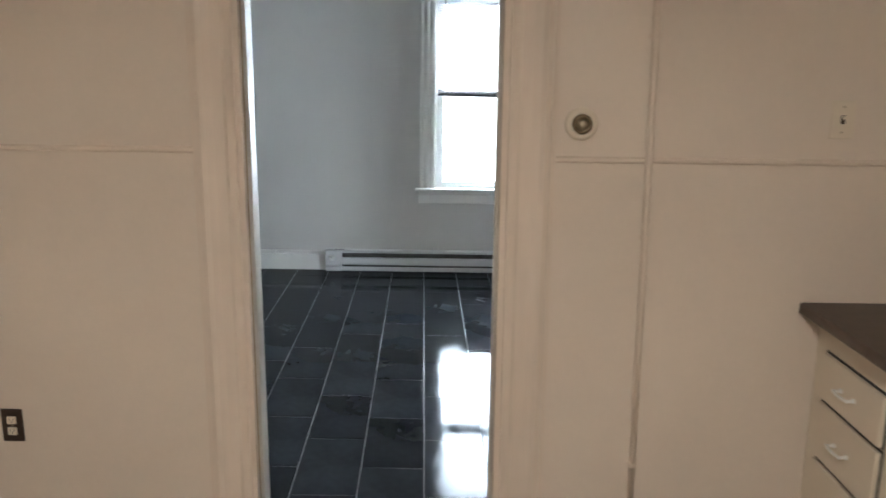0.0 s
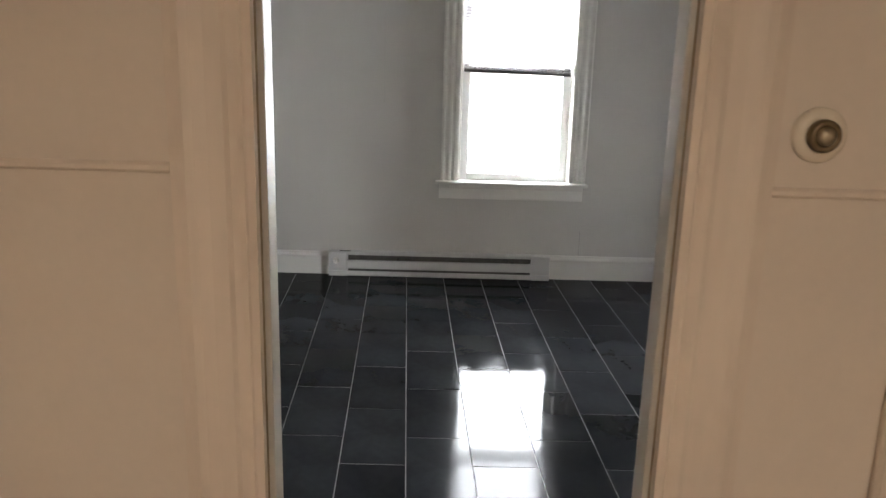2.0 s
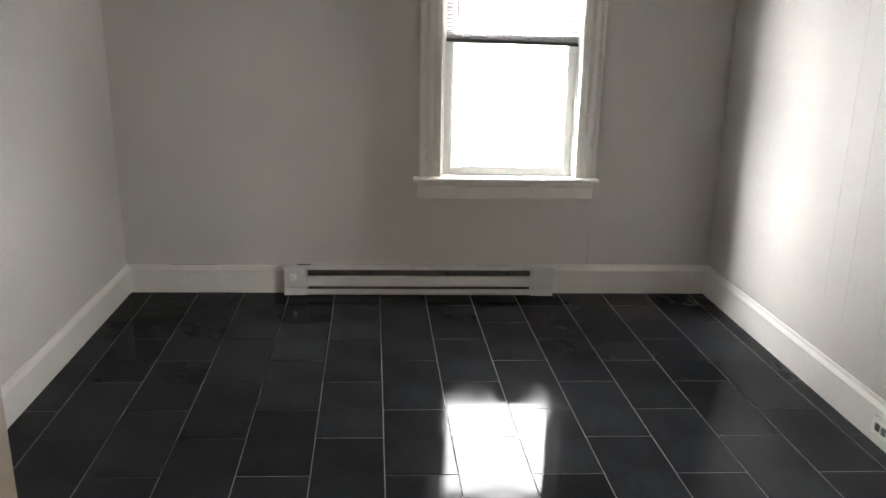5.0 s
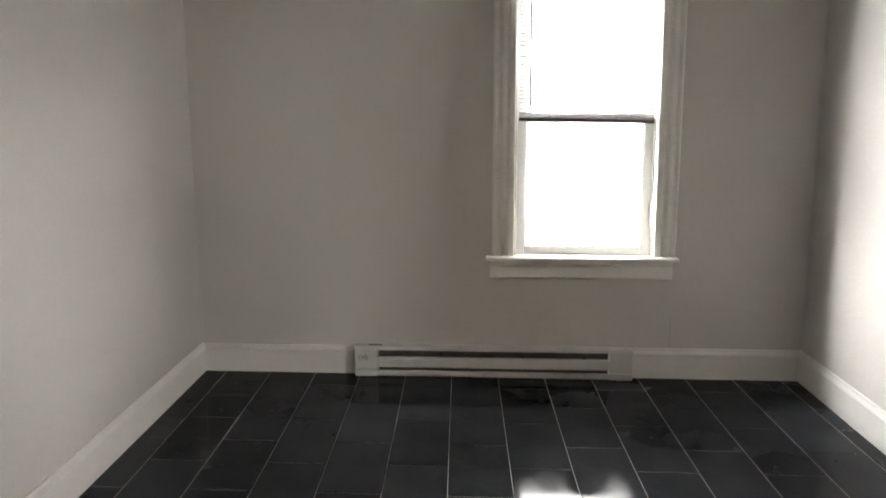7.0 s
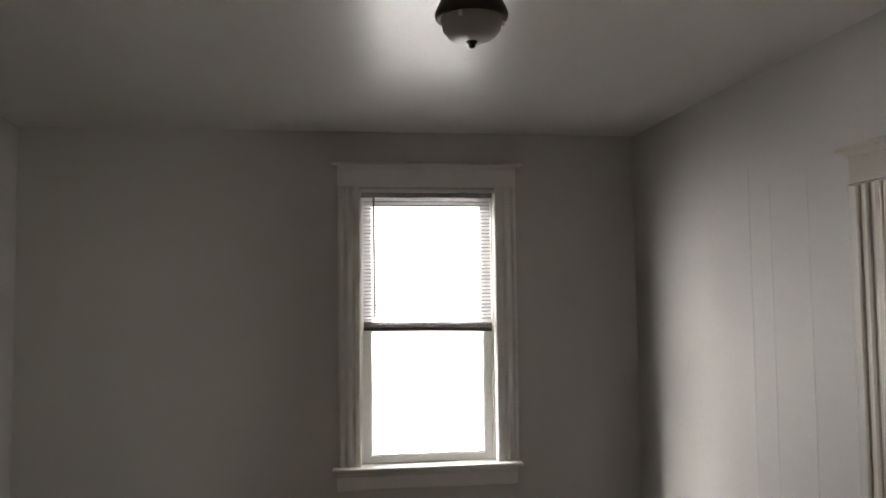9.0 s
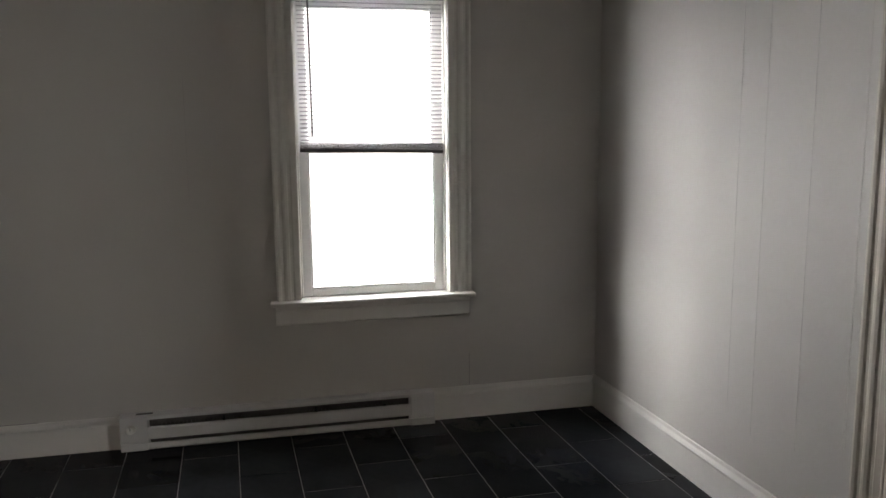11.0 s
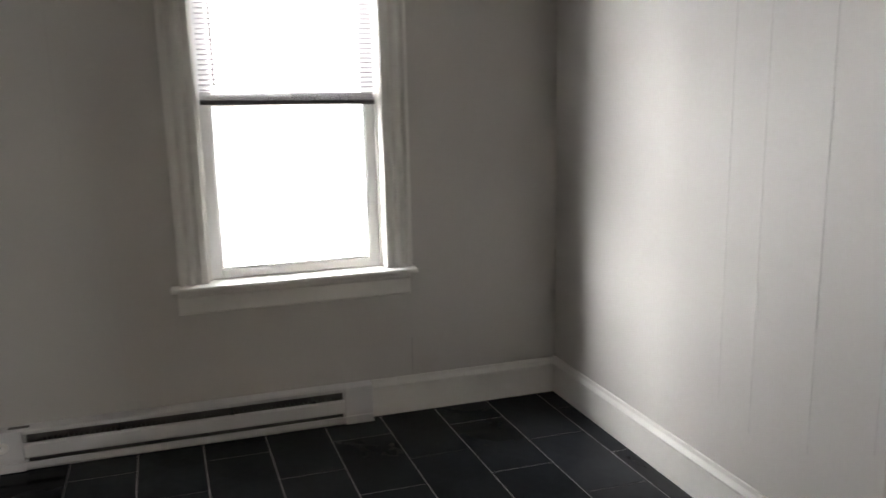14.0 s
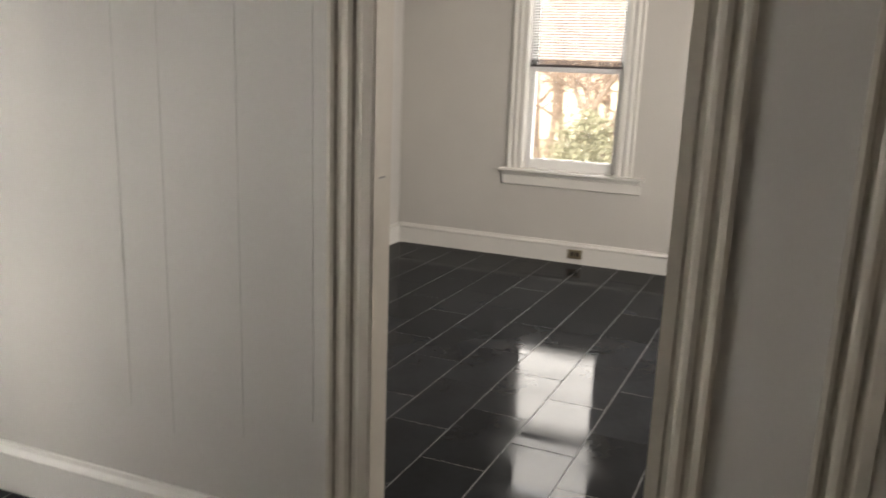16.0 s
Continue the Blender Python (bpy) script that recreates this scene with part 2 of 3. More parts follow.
BASE = [(0, 0), (0, 0.018), (0.128, 0.018), (0.134, 0.024), (0.142, 0.026), (0.150, 0.020), (0.158, 0.012), (0.171, 0.008), (0.171, 0)]

# ---- large structure ----
H, W, S = 2.605, 3.474, -4.04   # ceiling, width, inner face of the partition
T = 0.06
structure("wall_north", [(-W - 0.3, -1.647, 0, 0.125, -0.2, H), (-0.843, 0.25, 0, 0.125, -0.2, H), (-1.647, -0.843, 0, 0.125, -0.2, 0.692), (-1.647, -0.843, 0, 0.125, 2.276, H)], M_WALL, "off-white painted outer wall with a window opening")
structure("wall_east", [(0, 0.092, -2.064, -0.002, -0.2, H), (0, 0.092, -2.843, -2.064, 2.05, H), (0, 0.092, S, -2.843, -0.2, H)], M_WALL, "off-white painted wall with a doorway", leaned=True)
structure("wall_west", [(-W - 0.14, -W, S, -0.002, -0.2, H)], M_WALL, "plain off-white painted side wall", leaned=True)
# room face of the partition, out of view and darkened against bounce
bm = bmesh.new()
for b in [(-3.9, -2.128, S - T + 0.004, S, -0.2, H), (-1.298, 0.5, S - T + 0.004, S, -0.2, H), (-2.128, -1.298, S - T + 0.004, S, 2.06, H)]:
    box(bm, *b)
tagged(part("wall_south", bm, M_SOUTH_UNSEEN), "partition with the kitchen doorway, unseen room side darkened to cut bounce", "wall", kind="structure")
structure("wall_kitchen", [(-3.9, -2.128, S - T - 0.02, S - T, -0.2, H), (-1.298, 0.5, S - T - 0.02, S - T, -0.2, H), (-2.128, -1.298, S - T - 0.02, S - T, 2.06, H)], M_KWALL, "cream painted kitchen wall with a doorway")
KY = S - T - 0.02  # kitchen face of the partition
structure("wall_kitchen_side", [(-4.04, -3.9, -7.6, KY + 0.1, -0.2, H), (0.36, 0.5, -7.6, KY - 0.001, -0.2, H), (-4.04, 0.5, -7.74, -7.6, -0.2, H)], M_KWALL, "plain cream painted kitchen walls")
structure("floor_kitchen", [(-4.04, 0.5, -7.74, S - 0.07, -0.2, -0.002)], M_KFLOOR, "tan kitchen floor")
structure("ceiling", [(-4.1, 0.6, -7.8, 0.16, H, H + 0.15)], M_CEIL, "white satin painted ceiling with hairline peels")
structure("floor", [(-W - 0.1, 0.06, S - 0.07, 0.0, -0.2, -0.0015)], M_GROUT, "black tile floor with pale grout", leaned=True)
# the next room
NX, NY = 4.33, -0.085
structure("wall_next_east", [(NX, NX + 0.16, -1.150, 0.2, -0.2, H), (NX, NX + 0.16, -4.0, -1.920, -0.2, H), (NX, NX + 0.16, -1.920, -1.150, -0.2, 0.700), (NX, NX + 0.16, -1.920, -1.150, 2.276, H)], M_WALL, "off-white painted outer wall with a window opening")
structure("wall_next_north", [(0.13, NX, NY, 0.16, -0.2, H)], M_WALL, "plain off-white painted wall")
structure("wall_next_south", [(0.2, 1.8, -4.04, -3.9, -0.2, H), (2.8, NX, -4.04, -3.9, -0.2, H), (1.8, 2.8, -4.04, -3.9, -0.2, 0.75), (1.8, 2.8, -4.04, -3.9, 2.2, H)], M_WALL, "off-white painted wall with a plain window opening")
structure("floor_next", [(0.066, NX, -3.9, NY, -0.2, -0.0015)], M_GROUT, "black tile floor with pale grout")
structure("ceiling_next", [(0.602, NX + 0.16, -4.1, 0.16, H, H + 0.15)], M_CEIL, "plain white painted ceiling")


def baseboard(p0, p1, out, leaned, tall=1.0, label="white painted baseboard with a moulded cap"):
    bm = bmesh.new()
    profile_run(bm, [(a * tall, b) for a, b in BASE], p0, p1, (0, 0, 1), out)
    tagged(part("baseboard", bm, M_TRIM, leaned=leaned), label, "baseboard", kind="structure")


baseboard((-W, 0, 0), (-2.551, 0, 0), (0, -1, 0), False, 0.98)
baseboard((-0.951, 0, 0), (0, 0, 0), (0, -1, 0), False, 1.04)
baseboard((0, 0, 0), (0, -1.951, 0), (-1, 0, 0), True, 1.06)
baseboard((0, -2.952, 0), (0, -3.170, 0), (-1, 0, 0), True, 1.06)
baseboard((-W, 0, 0), (-W, S, 0), (1, 0, 0), True)
baseboard((NX, NY, 0), (NX, -3.9, 0), (-1, 0, 0), False)
baseboard((0.2, NY, 0), (NX, NY, 0), (0, -1, 0), False)


# ---- doorways ----
def doorway_trim(name, label, boards, runs, leaned, jamb_mat, trim_mat, cap=()):
    t = tagged(new(name), label, "door frame", kind="structure")
    for nm, b in boards:
        bm = bmesh.new()
        soft_box(bm, *b, r=0.002, seg=1)
        part(nm, bm, jamb_mat, t, leaned=leaned)
    for nm, pr, p0, p1, u, d in runs:
        bm = bmesh.new()
        profile_run(bm, pr, p0, p1, u, d)
        part(nm, bm, trim_mat, t, leaned=leaned)
    for b in cap:
        bm = bmesh.new()
        soft_box(bm, *b, r=0.004)
        part("cap", bm, trim_mat, t, leaned=leaned)
    return t


HEAD = [(0, 0), (0, 0.018), (0.006, 0.024), (0.012, 0.018), (0.125, 0.018), (0.135, 0.026), (0.150, 0.040), (0.150, 0)]
SHALLOW = [(u, d * 0.6) for u, d in FLUTED]
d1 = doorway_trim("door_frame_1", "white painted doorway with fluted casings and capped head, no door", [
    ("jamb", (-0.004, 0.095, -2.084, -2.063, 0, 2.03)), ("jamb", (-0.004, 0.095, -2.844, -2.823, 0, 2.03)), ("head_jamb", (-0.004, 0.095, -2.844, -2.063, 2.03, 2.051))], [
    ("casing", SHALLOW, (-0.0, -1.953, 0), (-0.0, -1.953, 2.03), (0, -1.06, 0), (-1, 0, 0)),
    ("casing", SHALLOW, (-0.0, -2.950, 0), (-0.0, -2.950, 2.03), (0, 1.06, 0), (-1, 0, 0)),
    ("head_casing", HEAD, (0, -1.938, 2.03), (0, -2.965, 2.03), (0, 0, 0.8), (-1, 0, 0))], True, M_DTRIM_DARK, M_DTRIM_DARK,
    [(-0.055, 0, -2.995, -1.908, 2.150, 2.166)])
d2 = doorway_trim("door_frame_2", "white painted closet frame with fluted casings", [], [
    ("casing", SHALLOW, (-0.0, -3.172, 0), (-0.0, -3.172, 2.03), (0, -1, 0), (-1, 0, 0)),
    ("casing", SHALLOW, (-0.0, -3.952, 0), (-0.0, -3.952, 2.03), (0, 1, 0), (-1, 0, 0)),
    ("head_casing", HEAD, (0, -3.162, 2.03), (0, -3.962, 2.03), (0, 0, 0.8), (-1, 0, 0))], True, M_DTRIM_DARK, M_DTRIM_DARK)
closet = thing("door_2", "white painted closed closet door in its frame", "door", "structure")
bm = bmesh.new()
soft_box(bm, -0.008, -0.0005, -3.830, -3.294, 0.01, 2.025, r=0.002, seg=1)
part("leaf", bm, M_DTRIM_DARK, closet, leaned=True)
KFL = [(0.0, 0), (0.0, 0.013), (0.0147, 0.016), (0.0195, 0.030), (0.0342, 0.035), (0.0488, 0.027), (0.0734, 0.023), (0.1039, 0.024), (0.1161, 0.030), (0.1283, 0.024), (0.1369, 0.016), (0.1442, 0.024), (0.160, 0.027), (0.160, 0)]
# jambs use the darkened trim colour for the shade inside the opening
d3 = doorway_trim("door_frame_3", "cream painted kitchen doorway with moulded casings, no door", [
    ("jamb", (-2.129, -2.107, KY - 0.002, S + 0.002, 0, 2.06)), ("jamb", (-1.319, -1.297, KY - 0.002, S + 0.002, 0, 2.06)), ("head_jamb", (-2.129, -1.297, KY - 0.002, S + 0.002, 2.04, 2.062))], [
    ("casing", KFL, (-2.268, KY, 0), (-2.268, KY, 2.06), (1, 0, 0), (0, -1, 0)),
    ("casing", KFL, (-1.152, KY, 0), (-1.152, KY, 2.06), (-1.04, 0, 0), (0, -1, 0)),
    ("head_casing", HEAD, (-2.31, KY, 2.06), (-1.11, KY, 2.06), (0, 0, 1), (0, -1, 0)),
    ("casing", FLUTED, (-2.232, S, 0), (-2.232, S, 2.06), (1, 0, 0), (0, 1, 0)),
    ("casing", FLUTED, (-1.194, S, 0), (-1.194, S, 2.06), (-1, 0, 0), (0, 1, 0))], False, M_JAMB_SHADE, M_KTRIM)
# the door stops inside the kitchen jambs, in the darker doorway trim colour, worn through at one edge
for x0, x1 in ((-2.107, -2.094), (-1.332, -1.319)):
    bm = bmesh.new()
    soft_box(bm, x0, x1, KY + 0.010, S + 0.003, 0, 2.04, r=0.002, seg=2)
    part("door_stop", bm, M_DTRIM_DARK, d3, "white painted door stop")
for z, h, y in ((1.535, 0.028, S - 0.004), (1.500, 0.008, S - 0.009), (1.470, 0.034, S - 0.012)):
    bm = bmesh.new()
    soft_box(bm, -1.3324, -1.3316, y - 0.0012, y + 0.0012, z - h / 2, z + h / 2, 0.0003, 1)
    part("paint_chip", bm, M_TRIM, d3)
# ---- windows: built facing -y with the middle of the opening at x = 0, then turned ----
def window(name, m, half, z0, z1, sill_half, glass_half, glass_z0, meet, stack_z, tilt, label, sill_off=0.0, slope=0.0):
    t = tagged(new(name), label, "window", kind="structure")

    def p(nm, build, material, parent=t, lab="", smooth=False):
        bm = bmesh.new()
        build(bm)
        if nm in ("bottom_rail", "gathered_slat"):
            for v in bm.verts:
                v.co.z -= slope * v.co.x
        if nm in ("window_sill", "apron"):
            bmesh.ops.translate(bm, vec=(sill_off, 0, 0), verts=[v for v in bm.verts if abs(v.co.x) > half])
        bmesh.ops.transform(bm, matrix=m, verts=bm.verts[:])
        return part(nm, bm, material, parent, lab, smooth)

    # lining of the opening
    for sx in (-1, 1):
        p("lining", lambda bm: soft_box(bm, *sorted((sx * half, sx * (half - 0.014))), -0.004, 0.125, z0, z1, 0.002, 1), M_TRIM)
        p("stop", lambda bm: soft_box(bm, *sorted((sx * (half - 0.014), sx * (half - 0.026))), 0.035, 0.05, z0, z1 - 0.02, 0.002, 1), M_TRIM)
        p("casing", lambda bm: profile_run(bm, FLUTED, (sx * (half + 0.112), 0, z0 + 0.004), (sx * (half + 0.112), 0, z1 + 0.012), (-sx, 0, 0), (0, -1, 0)), M_TRIM)
    p("lining", lambda bm: soft_box(bm, -half, half, -0.004, 0.125, z1 - 0.02, z1, 0.002, 1), M_TRIM)
    p("head_casing", lambda bm: profile_run(bm, [(0, 0), (0, 0.020), (0.100, 0.020), (0.110, 0.028), (0.122, 0.038), (0.122, 0)], (-half - 0.115, 0, z1 + 0.012), (half + 0.115, 0, z1 + 0.012), (0, 0, 1), (0, -1, 0)), M_TRIM)
    p("head_cap", lambda bm: soft_box(bm, -half - 0.15, half + 0.15, -0.055, 0.0, z1 + 0.134, z1 + 0.148, 0.004), M_TRIM)
    sill = p("window_sill", lambda bm: (soft_box(bm, -sill_half, sill_half, -0.072, 0.0, z0 - 0.018, z0 + 0.004, 0.007, 3), soft_box(bm, -half + 0.001, half - 0.001, -0.01, 0.124, z0 - 0.018, z0 + 0.0035, 0.002, 1)), M_TRIM)
    p("apron", lambda bm: profile_run(bm, [(0, 0), (0, 0.014), (0.008, 0.020), (0.075, 0.020), (0.085, 0.026), (0.108, 0.030), (0.108, 0)], (-sill_half + 0.025, 0, z0 - 0.126), (sill_half - 0.025, 0, z0 - 0.126), (0, 0, 1), (0, -1, 0)), M_TRIM)
    # sashes: upper one behind, lower one in front
    for nm, a, b, y in (("lower_sash", z0 + 0.004, meet + 0.02, 0.055), ("upper_sash", meet - 0.02, z1 - 0.014, 0.089)):
        s = p(nm, lambda bm: soft_box(bm, -half + 0.0145, -glass_half, y, y + 0.034, a, b, 0.003, 1), M_SASH)
        p("stile", lambda bm: soft_box(bm, glass_half, half - 0.0145, y, y + 0.034, a, b, 0.003, 1), M_SASH, s)
        lo = glass_z0 if nm == "lower_sash" else meet + 0.018
        hi = meet - 0.016 if nm == "lower_sash" else z1 - 0.085
        p("rail", lambda bm: soft_box(bm, -glass_half, glass_half, y + 0.001, y + 0.033, a, lo, 0.003, 1), M_SASH, s)
        p("rail", lambda bm: soft_box(bm, -glass_half, glass_half, y + 0.001, y + 0.033, hi, b, 0.003, 1), M_SASH, s)
        bead = p("glazing_bead", lambda bm: [soft_box(bm, *q, 0.002, 1) for q in ((-glass_half, -glass_half + 0.008, y + 0.006, y + 0.026, lo, hi), (glass_half - 0.008, glass_half, y + 0.006, y + 0.026, lo, hi), (-glass_half + 0.008, glass_half - 0.008, y + 0.006, y + 0.026, lo, lo + 0.008), (-glass_half + 0.008, glass_half - 0.008, y + 0.006, y + 0.026, hi - 0.008, hi))], M_SASH, s)
        g = p("pane", lambda bm: box(bm, -glass_half + 0.004, glass_half - 0.004, y + 0.014, y + 0.018, lo + 0.004, hi - 0.004), M_GLASS, s)
        g.visible_shadow = False
    # venetian blind drawn half way up
    bl = tagged(new("venetian_blind"), "white mini blind lowered half way over the upper sash", "blind")
    bw = half - 0.036

    def q(nm, build, material, lab=""):
        return p(nm, build, material, bl, lab)

    # headrail and near-level slats take the vinyl with shade in its colour
    q("headrail", lambda bm: soft_box(bm, -half + 0.022, half - 0.022, 0.004, 0.030, z1 - 0.048, z1 - 0.0205, 0.002, 1), M_SLAT_SHADE)
    q("bottom_rail", lambda bm: soft_box(bm, -bw - 0.004, bw + 0.004, 0.003, 0.029, stack_z - 0.022, stack_z - 0.004, 0.004), M_STACK_SHADE, "bottom rail with its backlit shade in the colour")
    for i in range(8):
        q("gathered_slat", lambda bm: soft_box(bm, -bw - 0.003, bw + 0.003, 0.004, 0.028, stack_z - 0.003 + i * 0.0042, stack_z - 0.0005 + i * 0.0042, 0.0008, 1), M_STACK_SHADE)
    z, slat = stack_z + 0.046, None
    while z < z1 - 0.055:
        if slat is None:
            slat = q("slat", lambda bm: profile_run(bm, [(-0.0125, 0), (-0.006, 0.0016), (0, 0.0022), (0.006, 0.0016), (0.0125, 0), (0.006, 0.0009), (0, 0.0015), (-0.006, 0.0009)], (-bw, 0.016, z), (bw, 0.016, z), (0, math.cos(radians(tilt)), math.sin(radians(tilt))), (0, -math.sin(radians(tilt)), math.cos(radians(tilt)))), M_SLAT_SHADE if tilt < 22 else M_BLIND)
            first = z
        else:
            c = new("slat", slat.data)
            c.parent, c.location = bl, (0, 0, z - first)
        z += 0.0205
    for x in (-bw + 0.09, 0, bw - 0.09):
        q("ladder_cord", lambda bm: (tube(bm, (x, 0.003, stack_z), (x, 0.003, z1 - 0.05), 0.0007, sides=5), tube(bm, (x, 0.029, stack_z), (x, 0.029, z1 - 0.05), 0.0007, sides=5)), M_BLIND)
    q("wand", lambda bm: tube(bm, (-bw + 0.055, -0.006, z1 - 0.05), (-bw + 0.058, -0.006, z1 - 0.73), 0.0052, sides=8), M_CORD, "thin grey tilt wand")
    return t


window("window_1", pose(-1.245, 0, 0), 0.402, 0.708, 2.276, 0.5375, 0.330, 0.754, 1.482, 1.482, 15, "white double-hung window with fluted casing, bright daylight behind", -0.0115, 0.022)
window("window_2", pose(NX, -1.535, 0, 0, 0, -90), 0.385, 0.716, 2.276, 0.570, 0.327, 0.795, 1.500, 1.535, 24, "white double-hung window looking out on bare trees", 0.02)


# ---- baseboard heater ----
def heater(x0, x1):
    t = thing("baseboard_heater", "long off-white electric baseboard heater under the window", "heater")

    def p(nm, build, material, parent=t, lab="", smooth=False):
        bm = bmesh.new()
        build(bm)
        for v in bm.verts:
            v.co.z = 0.003 + 0.935 * v.co.z
        return part(nm, bm, material, parent, lab, smooth)

    a, b = x0 + 0.133, x1 - 0.132
    p("back_plate", lambda bm: box(bm, a, b, -0.010, -0.001, 0.0, 0.170), M_FIN)
    p("top_panel", lambda bm: profile_run(bm, [(-0.001, 0.178), (-0.001, 0.190), (-0.052, 0.190), (-0.066, 0.184), (-0.068, 0.168), (-0.064, 0.168), (-0.062, 0.178)], (a, 0, 0), (b, 0, 0), (0, 1, 0), (0, 0, 1)), M_HEAT)
    p("front_panel", lambda bm: profile_run(bm, [(-0.064, 0.062), (-0.070, 0.060), (-0.072, 0.066), (-0.072, 0.120), (-0.066, 0.128), (-0.060, 0.128), (-0.060, 0.062)], (a, 0, 0), (b, 0, 0), (0, 1, 0), (0, 0, 1)), M_HEAT)
    p("bottom_lip", lambda bm: profile_run(bm, [(-0.010, 0.0), (-0.060, 0.0), (-0.070, 0.014), (-0.072, 0.040), (-0.068, 0.042), (-0.062, 0.020), (-0.010, 0.012)], (a, 0, 0), (b, 0, 0), (0, 1, 0), (0, 0, 1)), M_HEAT)
    p("element", lambda bm: tube(bm, (a, -0.036, 0.10), (b, -0.036, 0.10), 0.008, sides=8), M_FIN)
    for i in range(60):
        x = a + 0.06 + i * (b - a - 0.12) / 59
        f = p("fin", lambda bm: box(bm, x, x + 0.001, -0.056, -0.014, 0.066, 0.126), M_FIN) if i == 0 else None
        if f:
            fin, start = f, x
        else:
            c = new("fin", fin.data)
            c.parent, c.location = t, (x - start, 0, 0)
    for x in (a + (b - a) * 0.27, a + (b - a) * 0.62, a + (b - a) * 0.89):
        p("bracket", lambda bm: box(bm, x, x + 0.012, -0.066, -0.010, 0.128, 0.140), M_DARK)
    p("thermal_cutout", lambda bm: soft_box(bm, b - 0.115, b - 0.012, -0.066, -0.040, 0.044, 0.060, 0.002, 1), M_DARK, t, "small black thermal cut-out in the lower slot")
    for u, v, nm in ((x0, a - 0.001, "end_cap"), (b + 0.001, x1, "end_cap")):
        cap = p(nm, lambda bm: (soft_box(bm, u, v, -0.074, -0.001, 0.056, 0.190, 0.004), soft_box(bm, u, v, -0.066, -0.001, 0.040, 0.058, 0.001, 1), soft_box(bm, u, v, -0.074, -0.001, 0.0, 0.042, 0.003)), M_HEAT)
        if u == x0:
            k = p("thermostat_knob", lambda bm: lathe(bm, [(0.0, 0.022), (0.017, 0.022), (0.020, 0.018), (0.021, 0.003), (0.025, 0.0)], (u + 0.052, -0.074, 0.122), (0, -1, 0), 28), M_PLATE, cap, "round white thermostat knob", True)
            p("pointer", lambda bm: soft_box(bm, u + 0.0505, u + 0.0535, -0.0975, -0.094, 0.122, 0.139, 0.0008, 1), M_CORD, cap)
            p("grille_slots", lambda bm: soft_box(bm, u + 0.075, u + 0.155, -0.045, -0.020, 0.1895, 0.1912, 0.0005, 1), M_FIN, cap)
    return t


heater(-2.549, -0.953)


# ---- outlets and switches ----
def outlet(m, plate, device, label, slot=None, deep=0.007):
    """Duplex outlet built upright, facing -y, then turned by m."""
    t = thing("wall_outlet", label, "outlet")

    def p(nm, build, material, parent=t):
        bm = bmesh.new()
        build(bm)
        if nm != "plate":
            bmesh.ops.translate(bm, vec=(0, 0.007 - deep, 0), verts=bm.verts[:])
        bmesh.ops.transform(bm, matrix=m, verts=bm.verts[:])
        return part(nm, bm, material, parent)

    p("plate", lambda bm: soft_box(bm, -0.036, 0.036, -deep, 0.0, -0.058, 0.058, 0.003), plate)
    for s in (-1, 1):
        r = p("receptacle", lambda bm: soft_box(bm, -0.016, 0.016, -0.011, -0.006, s * 0.0195 - 0.0135, s * 0.0195 + 0.0135, 0.004), device)
        for x, h in ((-0.006, 0.0042), (0.006, 0.0034)):
            p("slot", lambda bm: box(bm, x - 0.0012, x + 0.0012, -0.0114, -0.010, s * 0.0195 - h + 0.003, s * 0.0195 + h + 0.003), slot or M_DARK, r)
        p("slot", lambda bm: tube(bm, (0, -0.0114, s * 0.0195 - 0.006), (0, -0.010, s * 0.0195 - 0.006), 0.0024, sides=8), slot or M_DARK, r)
    p("screw", lambda bm: lathe(bm, [(0, 0.0015), (0.003, 0.001), (0.0034, 0)], (0, -0.007, 0), (0, -1, 0), 10), M_STEEL)
    return t


outlet(pose(-2.931, KY, 0.471), M_BROWN, M_IVORY, "dark brown outlet plate with ivory receptacles on the kitchen wall")
outlet(pose(K * 1.84 - 0.018, -1.84, 0.088, 0, 0, -90 + 1.8) @ pose(0, 0, 0, 0, 90, 0), M_PLATE, M_CORD, "white outlet mounted sideways in the baseboard", deep=0.022)
outlet(pose(NX - 0.018, -1.643, 0.079, 0, 0, -90) @ pose(0, 0, 0, 0, 90, 0), M_STEEL, M_BROWN, "metal outlet plate with brown receptacles in the baseboard")

sw = thing("light_switch", "cream toggle switch plate on the kitchen wall", "switch")
bm = bmesh.new()
soft_box(bm, -0.327, -0.254, KY - 0.007, KY, 1.456, 1.570, 0.003)
part("plate", bm, M_IVORY, sw)
bm = bmesh.new()
soft_box(bm, -0.297, -0.284, KY - 0.009, KY - 0.006, 1.500, 1.526, 0.001, 1)
tg = part("toggle_slot", bm, M_BROWN, sw)
bm = bmesh.new()
soft_box(bm, -0.295, -0.286, KY - 0.020, KY - 0.008, 1.514, 1.524, 0.002)
part("toggle", bm, M_IVORY, sw)
for z in (1.475, 1.551):
    bm = bmesh.new()
    lathe(bm, [(0, 0.0015), (0.003, 0.001), (0.0034, 0)], (-0.2905, KY - 0.007, z), (0, -1, 0), 10)
    part("screw", bm, M_STEEL, sw)

th = thing("round_thermostat", "round cream thermostat with a brass dial on the kitchen wall", "thermostat")
C = (-1.077, KY, 1.492)
bm = bmesh.new()
lathe(bm, [(0.051, 0), (0.051, 0.008), (0.048, 0.014), (0.036, 0.019), (0.030, 0.018), (0.028, 0.016)], C, (0, -1, 0))
part("base_ring", bm, M_IVORY, th, smooth=True)
bm = bmesh.new()
lathe(bm, [(0.030, 0.012), (0.030, 0.030), (0.027, 0.036), (0.020, 0.036), (0.017, 0.031)], C, (0, -1, 0))
